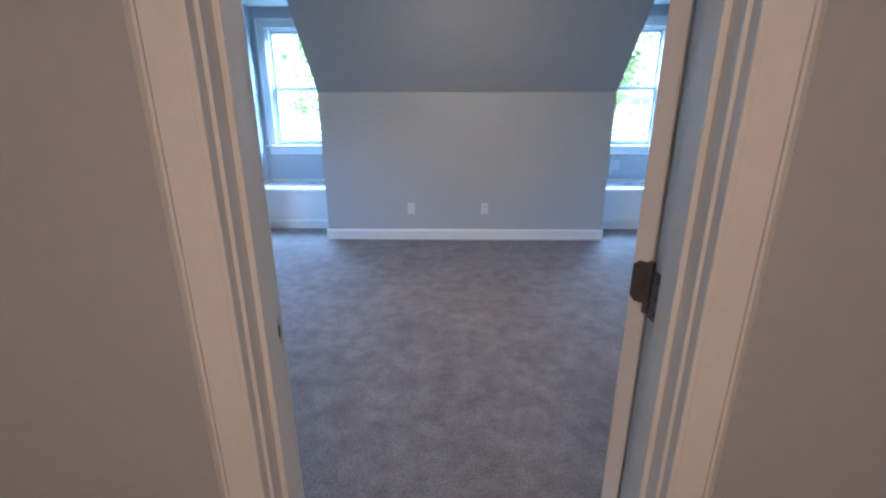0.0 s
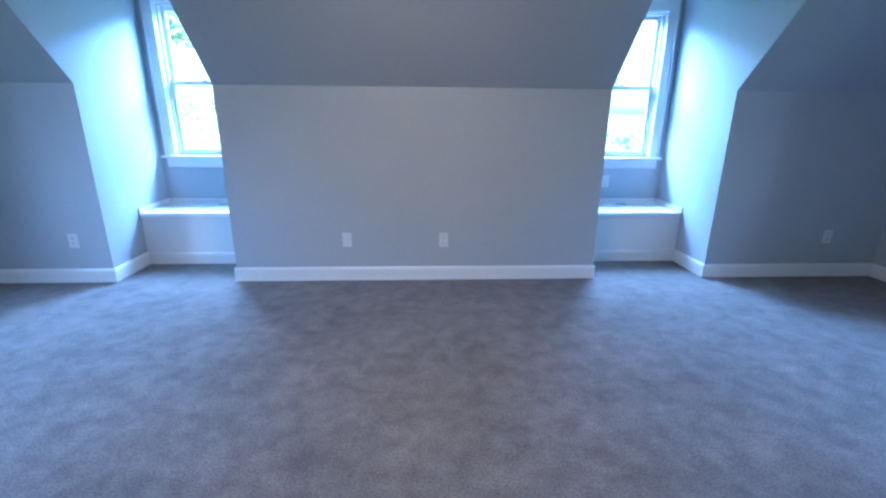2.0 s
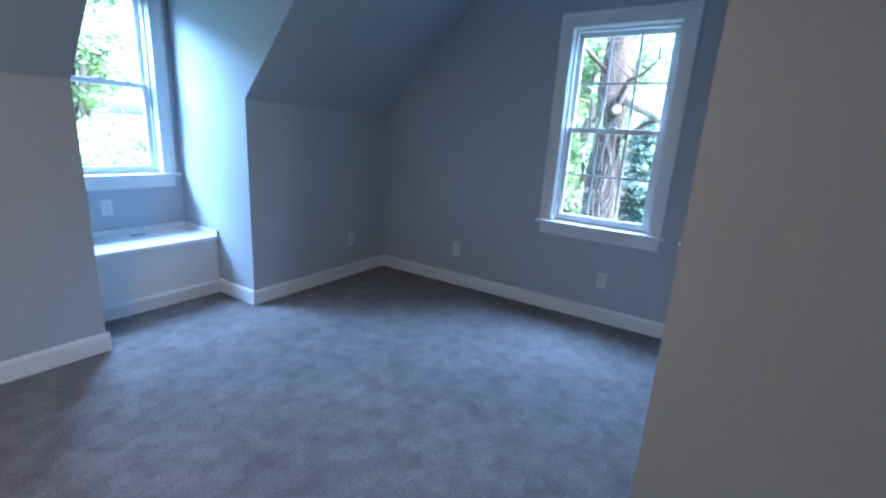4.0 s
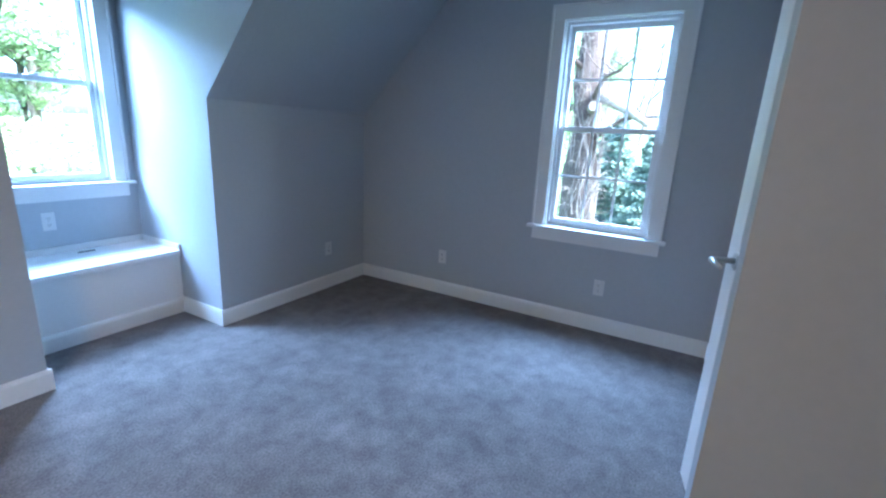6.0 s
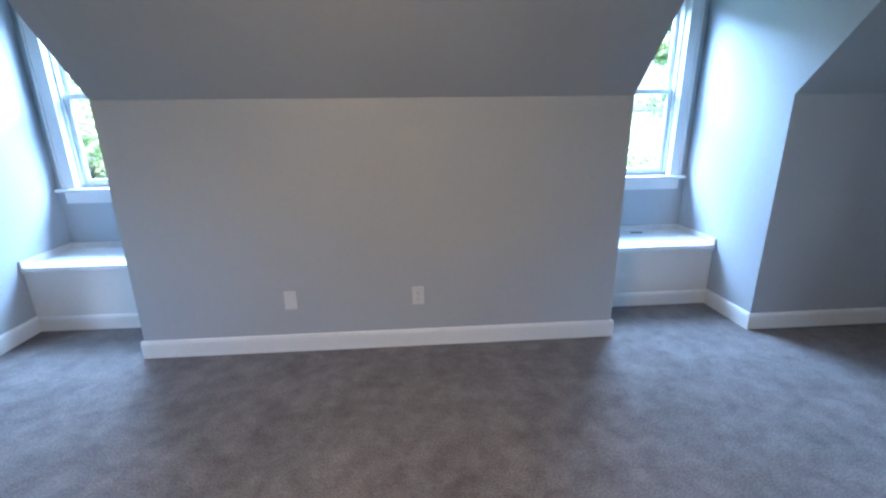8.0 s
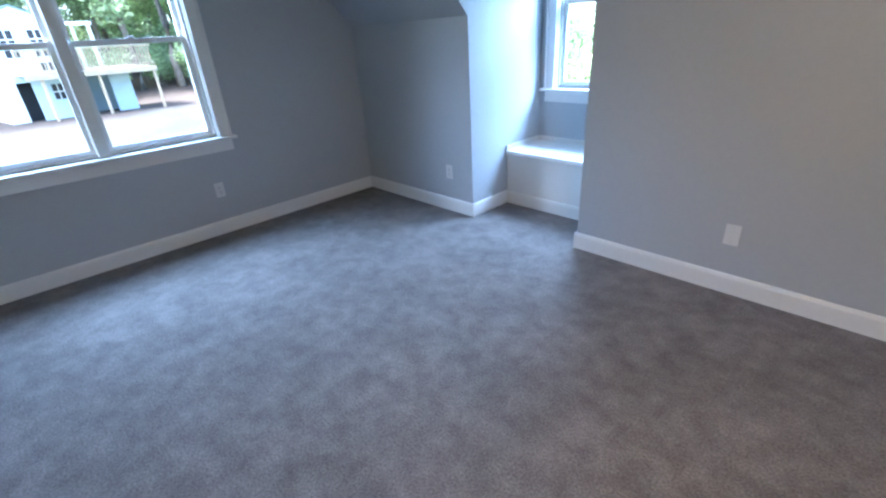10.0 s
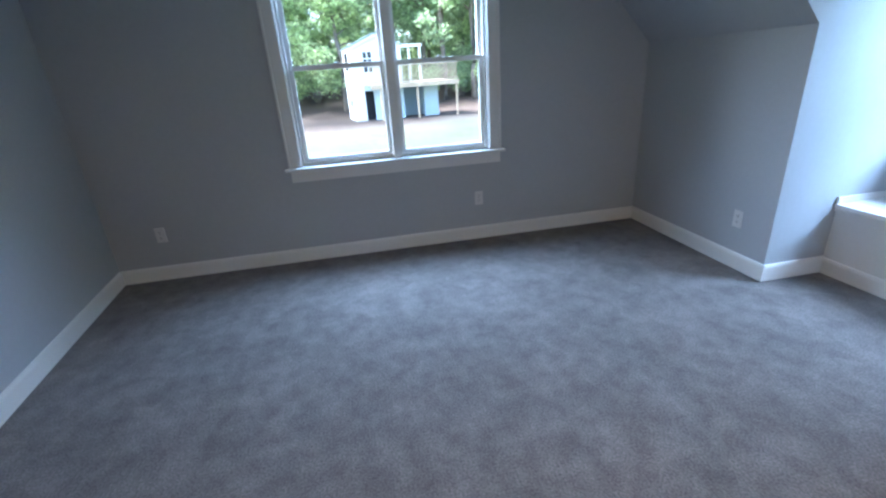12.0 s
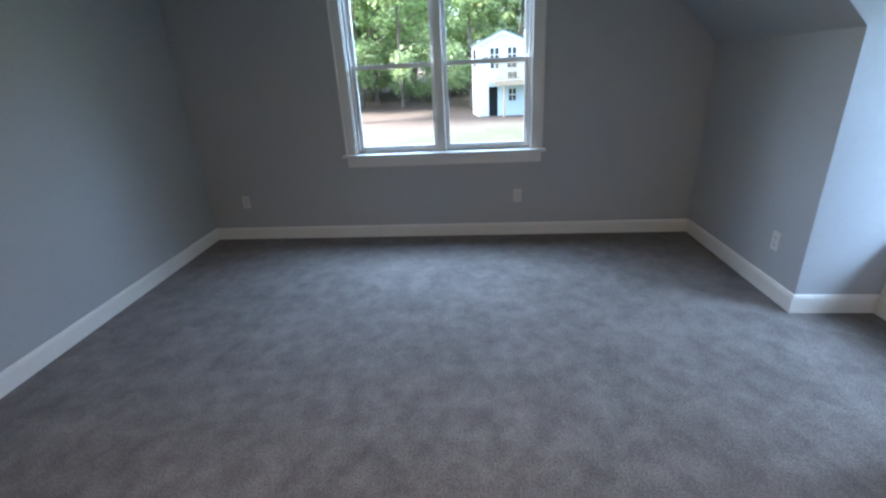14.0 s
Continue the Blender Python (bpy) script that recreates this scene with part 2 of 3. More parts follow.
for i, (x0, x1) in enumerate(((DL[0] - 0.1, DL[0]), (DL[1], DL[1] + 0.1), (DR[0] - 0.1, DR[0]), (DR[1], DR[1] + 0.1))):
    bm = bmesh.new()
    prism(bm, cheek, x0, x1)
    structure(part("wall_dormer_cheek_%d" % (i + 1), bm, PAINT), "grey painted side wall of a dormer", "wall")
for i, (x0, x1) in enumerate((DL, DR)):
    c = (x0 + x1) / 2
    h = (c - DORMER_OPEN[0], c + DORMER_OPEN[0], DORMER_OPEN[1], DORMER_OPEN[2])
    structure(boxes("wall_dormer_%d" % (i + 1), [((a, BACK, z0), (b, BACK + T, z1)) for a, b, z0, z1 in slab(x0 - 0.1, x1 + 0.1, 0, 2.7, [h])], PAINT), "grey painted dormer back wall", "wall")
structure(boxes("ceiling", [((W, -0.2, TOP), (E, YTOP, TOP + 0.12)), ((DL[0] - 0.1, YTOP, TOP), (DL[1] + 0.1, BACK, TOP + 0.12)), ((DR[0] - 0.1, YTOP, TOP), (DR[1] + 0.1, BACK, TOP + 0.12))], WHITE_CEIL), "flat white painted ceiling", "ceiling")
structure(boxes("roof", [((W - T, -3.1, 2.75), (E + T, 3.4, 2.85))], SHINGLE), "plain roof deck above the ceiling", "roof")

# south side: slightly skewed wall, entrance wall, closet, hall
bm = bmesh.new()
prism(bm, [(W, 0.0), (-0.75, 0.22), (-0.75, 0.10), (W, -0.12)], 0, 2.6, "z")
structure(part("wall_south", bm, PAINT), "grey painted wall, bluish in window light", "wall")
structure(boxes("wall_entrance_return", [((-0.75, 0.10, 0), (-0.63, WALL_N, 2.6))], PAINT), "short grey painted return wall", "wall")
structure(boxes("wall_entrance", [((-0.63, WALL_S, 0), (DOOR_L - 0.02, WALL_N, 2.6)), ((DOOR_R + 0.02, WALL_S, 0), (2.42, WALL_N, 2.6)), ((DOOR_L - 0.02, WALL_S, DOOR_H + 0.02), (DOOR_R + 0.02, WALL_N, 2.6))], PAINT), "grey painted wall with the entrance doorway", "wall")
structure(boxes("wall_closet_side", [((CLOSET[0], WALL_N, 0), (CLOSET[1], CLOSET[2], TOP))], PAINT), "grey painted closet side wall", "wall")
CX0, CX1 = 2.47, 3.04
structure(boxes("wall_closet_front", [((CLOSET[1], 1.37, 0), (CX0 - 0.02, 1.47, TOP)), ((CX1 + 0.02, 1.37, 0), (E, 1.47, TOP)), ((CX0 - 0.02, 1.37, DOOR_H), (CX1 + 0.02, 1.47, TOP))], PAINT), "grey painted closet front wall", "wall")
structure(boxes("wall_closet_back", [((2.42, 0.41, 0), (E, 0.53, TOP))], PAINT), "plain closet back wall", "wall")
structure(boxes("wall_hall", [((-1.42, -2.9, 0), (-1.3, 0.05, 2.6)), ((1.9, -2.9, 0), (2.02, WALL_S, 2.6)), ((-1.42, -3.02, 0), (2.02, -2.9, 2.6))], PAINT), "grey painted hall walls", "wall")
structure(boxes("ceiling_hall", [((-1.3, -2.9, 2.44), (1.9, WALL_S, 2.56))], WHITE_CEIL), "white painted hall ceiling", "ceiling")


# ---- baseboards ----
def baseboard(x0, y0, x1, y1, nx, ny, ext0=0.0, ext1=0.0, h=0.115):
    """A moulded board along a wall foot; n points into the room."""
    a, b = Vector((x0, y0, 0)), Vector((x1, y1, 0))
    d = (b - a).normalized()
    a, b = a - d * ext0, b + d * ext1
    n = Vector((nx, ny, 0)).normalized()
    prof = [(0, 0), (0.016, 0), (0.016, h - 0.02), (0.012, h - 0.008), (0.008, h), (0, h)]
    bm = bmesh.new()
    lo = [bm.verts.new(a + n * p + Vector((0, 0, q))) for p, q in prof]
    hi = [bm.verts.new(b + n * p + Vector((0, 0, q))) for p, q in prof]
    bm.faces.new(lo), bm.faces.new(list(reversed(hi)))
    for i in range(len(prof)):
        bm.faces.new((lo[i], hi[i], hi[(i + 1) % len(prof)], lo[(i + 1) % len(prof)]))
    return structure(part("baseboard", bm, TRIM), "white painted wooden baseboard", "baseboard")


FRONT = 4.95
B = 0.016
baseboard(W, K, DL[0], K, 0, -1, 0, B)
baseboard(DL[1], K, DR[0], K, 0, -1, B, B)
baseboard(DR[1], K, E, K, 0, -1, B, 0)
for x, s in ((DL[0], 1), (DL[1], -1), (DR[0], 1), (DR[1], -1)):
    baseboard(x, K, x, FRONT, s, 0)
for x0, x1 in (DL, DR):
    baseboard(x0 + B, FRONT, x1 - B, FRONT, 0, -1, h=0.105)
baseboard(E, 1.47, E, K - B, -1, 0)
baseboard(W, 0.0, W, K - B, 1, 0)
baseboard(W + B, 0.001, -0.75, 0.22, -0.0775, 0.997)
baseboard(CLOSET[0], WALL_N + B, CLOSET[0], CLOSET[2], -1, 0, 0, B)
baseboard(CLOSET[0], CLOSET[2], CLOSET[1], CLOSET[2], 0, 1)
baseboard(3.07, 1.47, E - B, 1.47, 0, 1)
baseboard(-0.75, 0.24, -0.75, WALL_N, -1, 0, 0, B)
baseboard(0.70, WALL_N, CLOSET[0], WALL_N, 0, 1)


# ---- windows ----
def window(name, m, half, z0, z1, units, mull, cols, rows, label, case=0.08):
    """A double-hung window in its opening. Local x runs along the wall, y points out of the house, z up."""
    root = new(name)
    root.matrix_world = m
    structure(root, label, "window")
    sill = z0
    # jamb liner
    for a, b in (((-half, 0.002, z0), (-half + 0.018, T, z1)), ((half - 0.018, 0.002, z0), (half, T, z1)), ((-half + 0.018, 0.002, z1 - 0.018), (half - 0.018, T, z1)), ((-half + 0.018, 0.05, z0), (half - 0.018, T + 0.03, z0 + 0.025))):
        boxes("jamb", [(a, b)], TRIM, root, bevel=0.001)
    # casing, stool and apron
    for s in (-1, 1):
        x0, x1 = sorted((s * (half - 0.012), s * (half - 0.012 + case)))
        c = boxes("casing", [((x0, -0.018, sill + 0.002), (x1, 0.0, z1 - 0.012))], TRIM, root, bevel=0.003)
        xo = sorted((s * (half - 0.012 + case), s * (half - 0.012 + case + 0.016)))
        boxes("backband", [((xo[0], -0.028, sill + 0.002), (xo[1], 0.0, z1 - 0.012 + case))], TRIM, c, bevel=0.003)
    c = boxes("head_casing", [((-half - case + 0.012, -0.018, z1 - 0.012), (half + case - 0.012, 0.0, z1 - 0.012 + case))], TRIM, root, bevel=0.003)
    boxes("backband", [((-half - case - 0.004, -0.028, z1 - 0.012 + case), (half + case + 0.004, 0.0, z1 + 0.006 + case))], TRIM, c, bevel=0.003)
    boxes("window_sill", [((-half - case - 0.03, -0.062, sill - 0.022), (half + case + 0.03, 0.0, sill)), ((-half + 0.019, 0.0, sill - 0.022), (half - 0.019, 0.049, sill))], TRIM, root, "white painted window stool", 0.004)
    boxes("apron", [((-half - case + 0.005, -0.02, sill - 0.112), (half + case - 0.005, 0.0, sill - 0.023))], TRIM, root, bevel=0.003)
    # sashes
    inner0, inner1 = -half + 0.036, half - 0.036
    for a, b in (((-half + 0.018, 0.034, z0 + 0.026), (-half + 0.036, 0.115, z1 - 0.019)), ((half - 0.036, 0.034, z0 + 0.026), (half - 0.018, 0.115, z1 - 0.019)), ((-half + 0.036, 0.034, z1 - 0.037), (half - 0.036, 0.115, z1 - 0.019))):
        boxes("stop", [(a, b)], VINYL, root, bevel=0.002)
    w = (inner1 - inner0 - mull * (units - 1)) / units
    mid = (z0 + z1) / 2 - 0.009
    for u in range(units):
        a = inner0 + u * (w + mull)
        b = a + w
        if u:
            boxes("mullion", [((a - mull + 0.001, -0.006, z0 + 0.002), (a - 0.001, T, z1 - 0.038))], TRIM, root, "white centre mullion", 0.003)
        for upper in (0, 1):
            y0 = 0.055 if not upper else 0.085
            lo, hi = (z0 + 0.026, mid + 0.018) if not upper else (mid - 0.018, z1 - 0.037)
            st, bot, top = 0.034, (0.032 if not upper else 0.036), (0.036 if not upper else 0.034)
            sash = boxes("upper_sash" if upper else "lower_sash", [((a + 0.002, y0, lo), (a + st, y0 + 0.028, hi)), ((b - st, y0, lo), (b - 0.002, y0 + 0.028, hi)), ((a + st, y0, lo), (b - st, y0 + 0.028, lo + bot)), ((a + st, y0, hi - top), (b - st, y0 + 0.028, hi))], VINYL, root, "", 0.002)
            g = boxes("pane", [((a + st - 0.004, y0 + 0.012, lo + bot - 0.004), (b - st + 0.004, y0 + 0.015, hi - top + 0.004))], GLASS, sash, "clear glass pane")
            g.visible_shadow = False
            gx0, gx1, gz0, gz1 = a + st, b - st, lo + bot, hi - top
            for k in range(1, cols):
                x = gx0 + (gx1 - gx0) * k / cols
                boxes("muntin", [((x - 0.008, y0 + 0.004, gz0), (x + 0.008, y0 + 0.011, gz1))], VINYL, sash)
            for k in range(1, rows):
                z = gz0 + (gz1 - gz0) * k / rows
                boxes("muntin", [((gx0, y0 + 0.003, z - 0.008), (gx1, y0 + 0.0105, z + 0.008))], VINYL, sash)
            if not upper:
                bm = bmesh.new()
                x = (a + b) / 2
                box(bm, (x - 0.025, y0 - 0.002, hi), (x + 0.025, y0 + 0.022, hi + 0.008))
                box(bm, (x - 0.006, y0 - 0.012, hi + 0.008), (x + 0.02, y0 + 0.012, hi + 0.016))
                part("sash_lock", bm, VINYL, sash, "small white sash lock", 0.002)
    return root


def at_wall(x, y, yaw):
    return pose(x, y, 0, 0, 0, yaw)


window("window_1", at_wall(sum(DL) / 2, BACK, 0), DORMER_OPEN[0], DORMER_OPEN[1], DORMER_OPEN[2], 1, 0, 1, 1, "white double-hung dormer window over a seat")
window("window_2", at_wall(sum(DR) / 2, BACK, 0), DORMER_OPEN[0], DORMER_OPEN[1], DORMER_OPEN[2], 1, 0, 1, 1, "white double-hung dormer window over a seat")
window("window_3", at_wall(E, (WIN_E[0] + WIN_E[1]) / 2, -90), (WIN_E[1] - WIN_E[0]) / 2, WIN_E[2], WIN_E[3], 1, 0, 3, 2, "white double-hung window with six panes a sash")
window("window_4", at_wall(W, (WIN_W[0] + WIN_W[1]) / 2, 90), (WIN_W[1] - WIN_W[0]) / 2, WIN_W[2], WIN_W[3], 2, 0.07, 1, 1, "white twin double-hung window with a centre mullion")

# ---- window seats ----
SEAT_Z = 0.48
for x0, x1 in (DL, DR):
    seat = new("window_seat")
    seat.location = ((x0 + x1) / 2, FRONT, 0)
    tagged(seat, "white painted built-in window seat in a dormer", "window seat", "window seats")
    h = (x1 - x0) / 2 - 0.002
    boxes("front_panel", [((-h, 0, 0), (h, 0.02, SEAT_Z - 0.025))], TRIM, seat)
    boxes("seat_top", [((-h, -0.022, SEAT_Z - 0.025), (h, BACK - FRONT - 0.002, SEAT_Z))], SEAT, seat, "glossy white seat board", 0.004)
    boxes("moulding", [((-h, -0.018, SEAT_Z - 0.05), (h, -0.001, SEAT_Z - 0.026))], TRIM, seat, bevel=0.005)
    d = BACK - FRONT - 0.002
    for s in (-1, 1):
        a, b = sorted((s * h, s * (h - 0.014)))
        boxes("side_moulding", [((a, -0.02, SEAT_Z + 0.001), (b, d, SEAT_Z + 0.045))], TRIM, seat, bevel=0.003)
    boxes("back_moulding", [((-h + 0.015, d - 0.014, SEAT_Z + 0.001), (h - 0.015, d, SEAT_Z + 0.045))], TRIM, seat, bevel=0.003)
    boxes("hand_slot", [((0.03, d - 0.10, SEAT_Z + 0.0005), (0.13, d - 0.075, SEAT_Z + 0.003))], SLOT, seat, "dark slot for lifting the lid")


# ---- outlets ----
def wall_plate(m, blank=False):
    """A wall plate; local y points into the wall."""
    root = new("blank_plate" if blank else "wall_outlet")
    root.matrix_world = m
    tagged(root, "white plastic blank cover plate on the grey wall" if blank else "white plastic duplex wall outlet on the grey wall", "wall plate" if blank else "outlet", "wall plates")
    boxes("cover", [((-0.037, -0.006, -0.06), (0.037, 0.0, 0.06))], PLATE, root, bevel=0.003)
    for z in ((0.042, -0.042) if blank else (0.0,)):
        boxes("screw", [((-0.004, -0.0075, z - 0.004), (0.004, -0.006, z + 0.004))], NICKEL, root, bevel=0.001)
    if not blank:
        for z in (0.0215, -0.0215):
            bm = bmesh.new()
            prism(bm, [(0.0165 * math.cos(a), z + 0.0145 * math.sin(a)) for a in [6.2832 * k / 14 for k in range(14)]], -0.0085, -0.006, "y")
            f = part("receptacle", bm, PLATE, root)
            boxes("slots", [((-0.008, -0.0093, z - 0.002), (-0.0055, -0.0085, z + 0.008)), ((0.0055, -0.0093, z - 0.002), (0.008, -0.0085, z + 0.008)), ((-0.0025, -0.0093, z - 0.0105), (0.0025, -0.0085, z - 0.006))], SLOT, f)
    return root


wall_plate(pose(-0.22, K, 0.35), True)
for x, y, z, yaw in ((0.575, K, 0.348, 0), (-2.39, K, 0.352, 0), (3.90, K, 0.362, 0), (E, 3.585, 0.342, -90), (E, 2.235, 0.342, -90), (W, 0.376, 0.374, 90), (W, 2.965, 0.372, 90), (2.285, BACK, 0.70, 0)):
    wall_plate(pose(x, y, z, 0, 0, yaw))

# ---- entrance doorway ----
frame_root = structure(new("door_1"), "white painted entrance door frame", "door frame")
for s, x in ((-1, DOOR_L), (1, DOOR_R)):
    a, b = sorted((x, x + s * 0.02))
    boxes("jamb", [((a, WALL_S - 0.002, 0), (b, WALL_N + 0.002, DOOR_H))], TRIM, frame_root, bevel=0.001)
    a, b = sorted((x, x - s * 0.011))
    boxes("stop", [((a, WALL_S + 0.03, 0), (b, WALL_N - 0.038, DOOR_H - 0.011))], TRIM, frame_root, bevel=0.002)
    for y, d in ((WALL_S, -1), (WALL_N, 1)):
        x0 = x + s * 0.006
        y0 = sorted((y + d * 0.002, y + d * 0.018))
        y1 = sorted((y + d * 0.002, y + d * 0.024))
        x1, x2, x3 = x0 + s * 0.012, x0 + s * 0.066, x0 + s * 0.09
        c = boxes("casing", [((min(x1, x2), y0[0], 0), (max(x1, x2), y0[1], DOOR_H + 0.066))], TRIM, frame_root, bevel=0.002)
        boxes("bead", [((min(x0, x1), y1[0], 0), (max(x0, x1), y1[1], DOOR_H + 0.006))], TRIM, c, bevel=0.003)
        bm = bmesh.new()
        prism(bm, [(x2, y + d * 0.002), (x2, y + d * 0.021), (x2 + s * 0.005, y + d * 0.021), (x3, y + d * 0.006), (x3, y + d * 0.002)], 0, DOOR_H + 0.09, "z")
        part("backband", bm, TRIM, c)
boxes("head_jamb", [((DOOR_L - 0.02, WALL_S - 0.002, DOOR_H), (DOOR_R + 0.02, WALL_N + 0.002, DOOR_H + 0.019))], TRIM, frame_root)
for y0, y1 in ((WALL_S - 0.02, WALL_S - 0.002), (WALL_N + 0.002, WALL_N + 0.02)):
    boxes("head_casing", [((DOOR_L - 0.072, y0, DOOR_H + 0.006), (DOOR_R + 0.072, y1, DOOR_H + 0.096))], TRIM, frame_root, bevel=0.003)
strike = boxes("strike_plate", [((DOOR_L - 0.0005, 0.494, 0.972), (DOOR_L + 0.0018, 0.527, 1.03))], NICKEL, frame_root, "brushed nickel strike plate", 0.0006)
boxes("strike_hole", [((DOOR_L + 0.001, 0.503, 0.99), (DOOR_L + 0.0024, 0.519, 1.014))], SLOT, strike)


def panelled_slab(root, w, h, t, edge_x0=0.0):
    """A door leaf with two recessed panels on both faces."""
    bm = bmesh.new()
    st = 0.11
    for a, b in (((0, 0, 0), (st, t, h)), ((w - st, 0, 0), (w, t, h)), ((st, 0, 0), (w - st, t, 0.2)), ((st, 0, h - st), (w - st, t, h)), ((st, 0, 0.88), (w - st, t, 1.05))):
        box(bm, a, b)
    leaf = part("leaf", bm, DOOR, root, bevel=0.002)
    for z0, z1 in ((0.2, 0.88), (1.05, h - st)):
        boxes("panel", [((st, 0.01, z0), (w - st, t - 0.01, z1))], DOOR, leaf)
    return leaf


def lever_set(root, x, z, t, toward):
    """Lever handles with round roses on both faces."""
    for side, y in ((-1, 0.0), (1, t)):
        bm = bmesh.new()
        tube(bm, [(x, y, z), (x, y + side * 0.007, z), (x, y + side * 0.010, z)], [0.033, 0.033, 0.028], 20)
        rose = part("rose", bm, NICKEL, root, "round satin nickel rose")
        bm = bmesh.new()
        tube(bm, [(x, y + side * 0.008, z), (x, y + side * 0.075, z), (x + toward * 0.012, y + side * 0.084, z), (x + toward * 0.055, y + side * 0.086, z), (x + toward * 0.11, y + side * 0.082, z - 0.004)], [0.011, 0.010, 0.0115, 0.010, 0.008], 10)
        part("lever", bm, NICKEL, rose, "satin nickel lever", smooth=True)


entrance = new("entrance_door")
entrance.matrix_world = pose(DOOR_R + 0.001, WALL_N + 0.022, 0.026, 0, 0, 42)
tagged(entrance, "white panelled entrance door, swung wide open", "door")
panelled_slab(entrance, 0.675, 2.005, 0.036)
lever_set(entrance, 0.615, 0.99, 0.036, -1)
bm = bmesh.new()
prism(bm, [(0.002, 1.018), (0.024, 1.018), (0.034, 1.028), (0.034, 1.09), (0.024, 1.10), (0.002, 1.10)], -0.0022, -0.0004, "x")
part("hinge_leaf", bm, BRONZE, entrance, "worn bronze hinge leaf with rounded corners")
bm = bmesh.new()
tube(bm, [(-0.004, -0.001, 1.004), (-0.004, -0.001, 1.104)], [0.0065, 0.0065], 12)
part("hinge_knuckle", bm, BRONZE, entrance, "bronze hinge knuckle")
bm = bmesh.new()
prism(bm, [(0.497, 1.036), (0.505, 1.026), (0.536, 1.026), (0.536, 1.118), (0.505, 1.118), (0.497, 1.108)], DOOR_R - 0.0022, DOOR_R - 0.0002, "x")
leaf2 = part("hinge_leaf", bm, BRONZE, frame_root, "worn bronze hinge leaf")
for z in (1.04, 1.072, 1.104):
    bm = bmesh.new()
    tube(bm, [(DOOR_R - 0.0032, 0.512, z), (DOOR_R - 0.002, 0.512, z)], [0.004, 0.004], 10)
    part("screw", bm, SLOT, leaf2)

# ---- closet door ----
closet = new("closet_door")
closet.matrix_world = pose(CX0 + 0.004, 1.436, 0.015, 0, 0, 12.0)
tagged(closet, "white panelled closet door, slightly ajar, with a nickel lever", "door")
panelled_slab(closet, CX1 - CX0 - 0.004, 2.0, 0.036)
lever_set(closet, 0.45, 0.99, 0.036, -1)
cf = structure(new("door_2"), "white painted closet door frame", "door frame")
boxes("jamb", [((CX0 - 0.019, 1.368, 0), (CX0, 1.473, DOOR_H))], TRIM, cf)
boxes("jamb", [((CX1, 1.368, 0), (CX1 + 0.019, 1.473, DOOR_H))], TRIM, cf)
boxes("head_casing", [((CLOSET[1] + 0.002, 1.472, DOOR_H), (CX1 + 0.004, 1.488, DOOR_H + 0.08))], TRIM, cf, bevel=0.003)

# ---- hall lamp ----
hall = new("hall_ceiling_lamp")
hall.location = (0.25, -1.3, 2.44)
tagged(hall, "round warm hall ceiling lamp", "ceiling lamp")
bm = bmesh.new()
tube(bm, [(0, 0, 0), (0, 0, -0.03)], [0.16, 0.16], 24)
part("base", bm, NICKEL, hall)
room_lamp = new("room_ceiling_lamp")
room_lamp.location = (0.35, 2.6, TOP)
tagged(room_lamp, "round warm ceiling lamp with a nickel base", "ceiling lamp")
bm = bmesh.new()
tube(bm, [(0, 0, 0), (0, 0, -0.03)], [0.16, 0.16], 24)
part("base", bm, NICKEL, room_lamp)
lamp("room_light", (0.35, 2.6, TOP - 0.05), (0.35, 2.6, 0), 0.3, ROOM_LAMP, (1.0, 0.64, 0.33))
lamp("hall_light", (0.25, -1.3, 2.39), (0.25, -1.3, 0), 0.3, HALL_LAMP, (1.0, 0.58, 0.31))


# ---- outside ----
def ground_z(x, y):
    r = math.hypot(x, y - 2)
    z = -3.2
    if x < 0:
        k = min(max((-x - 7) / 20, 0), 1)
        z += 2.1 * k * k * (3 - 2 * k)
    z += 5.0 * min(max((r - 32) / 60, 0), 1)
    return z + 0.25 * noise.noise((x * 0.12, y * 0.12, 0.3)) * min(r / 12, 1)


ticks = [-2000, -600, -250, -140, -100] + [-80 + 2 * i for i in range(81)] + [100, 140, 250, 600, 2000]
bm = bmesh.new()
grid = [[bm.verts.new((x, y, ground_z(x, y))) for y in ticks] for x in ticks]
for i in range(len(ticks) - 1):
    for j in range(len(ticks) - 1):
        bm.faces.new((grid[i][j], grid[i + 1][j], grid[i + 1][j + 1], grid[i][j + 1]))
structure(part("ground", bm, GROUND, smooth=True), "sandy yard with mulch, leaf litter and patchy grass", "ground")


def leaves(rnd, clumps, per, size, flat=0.6):
    """Leaf cards in clumps: centre and radius each."""
    verts, faces = [], []
    for c, r in clumps:
        for _ in range(per):
            d = Vector((rnd.gauss(0, 1), rnd.gauss(0, 1), rnd.gauss(0, flat)))
            p = Vector(c) + d.normalized() * r * rnd.random() ** 0.5
            u = Vector((rnd.gauss(0, 1), rnd.gauss(0, 1), rnd.gauss(0, 0.6))).normalized()
            v = u.cross(Vector((rnd.gauss(0, 1), rnd.gauss(0, 1), rnd.gauss(0, 1)))).normalized()
            s = size * rnd.uniform(0.6, 1.4)
            k = len(verts)
            verts += [p - u * s, p + v * s * 0.45 + u * s * 0.1, p + u * s, p - v * s * 0.45]
            faces.append((k, k + 1, k + 2, k + 3))
    return verts, faces


def crown(name, verts, faces, material, parent):
    me = bpy.data.meshes.new(name)
    me.from_pydata([tuple(v) for v in verts], [], faces)
    me.materials.append(material)
    ob = new(name, me)
    ob.parent = parent
    return ob


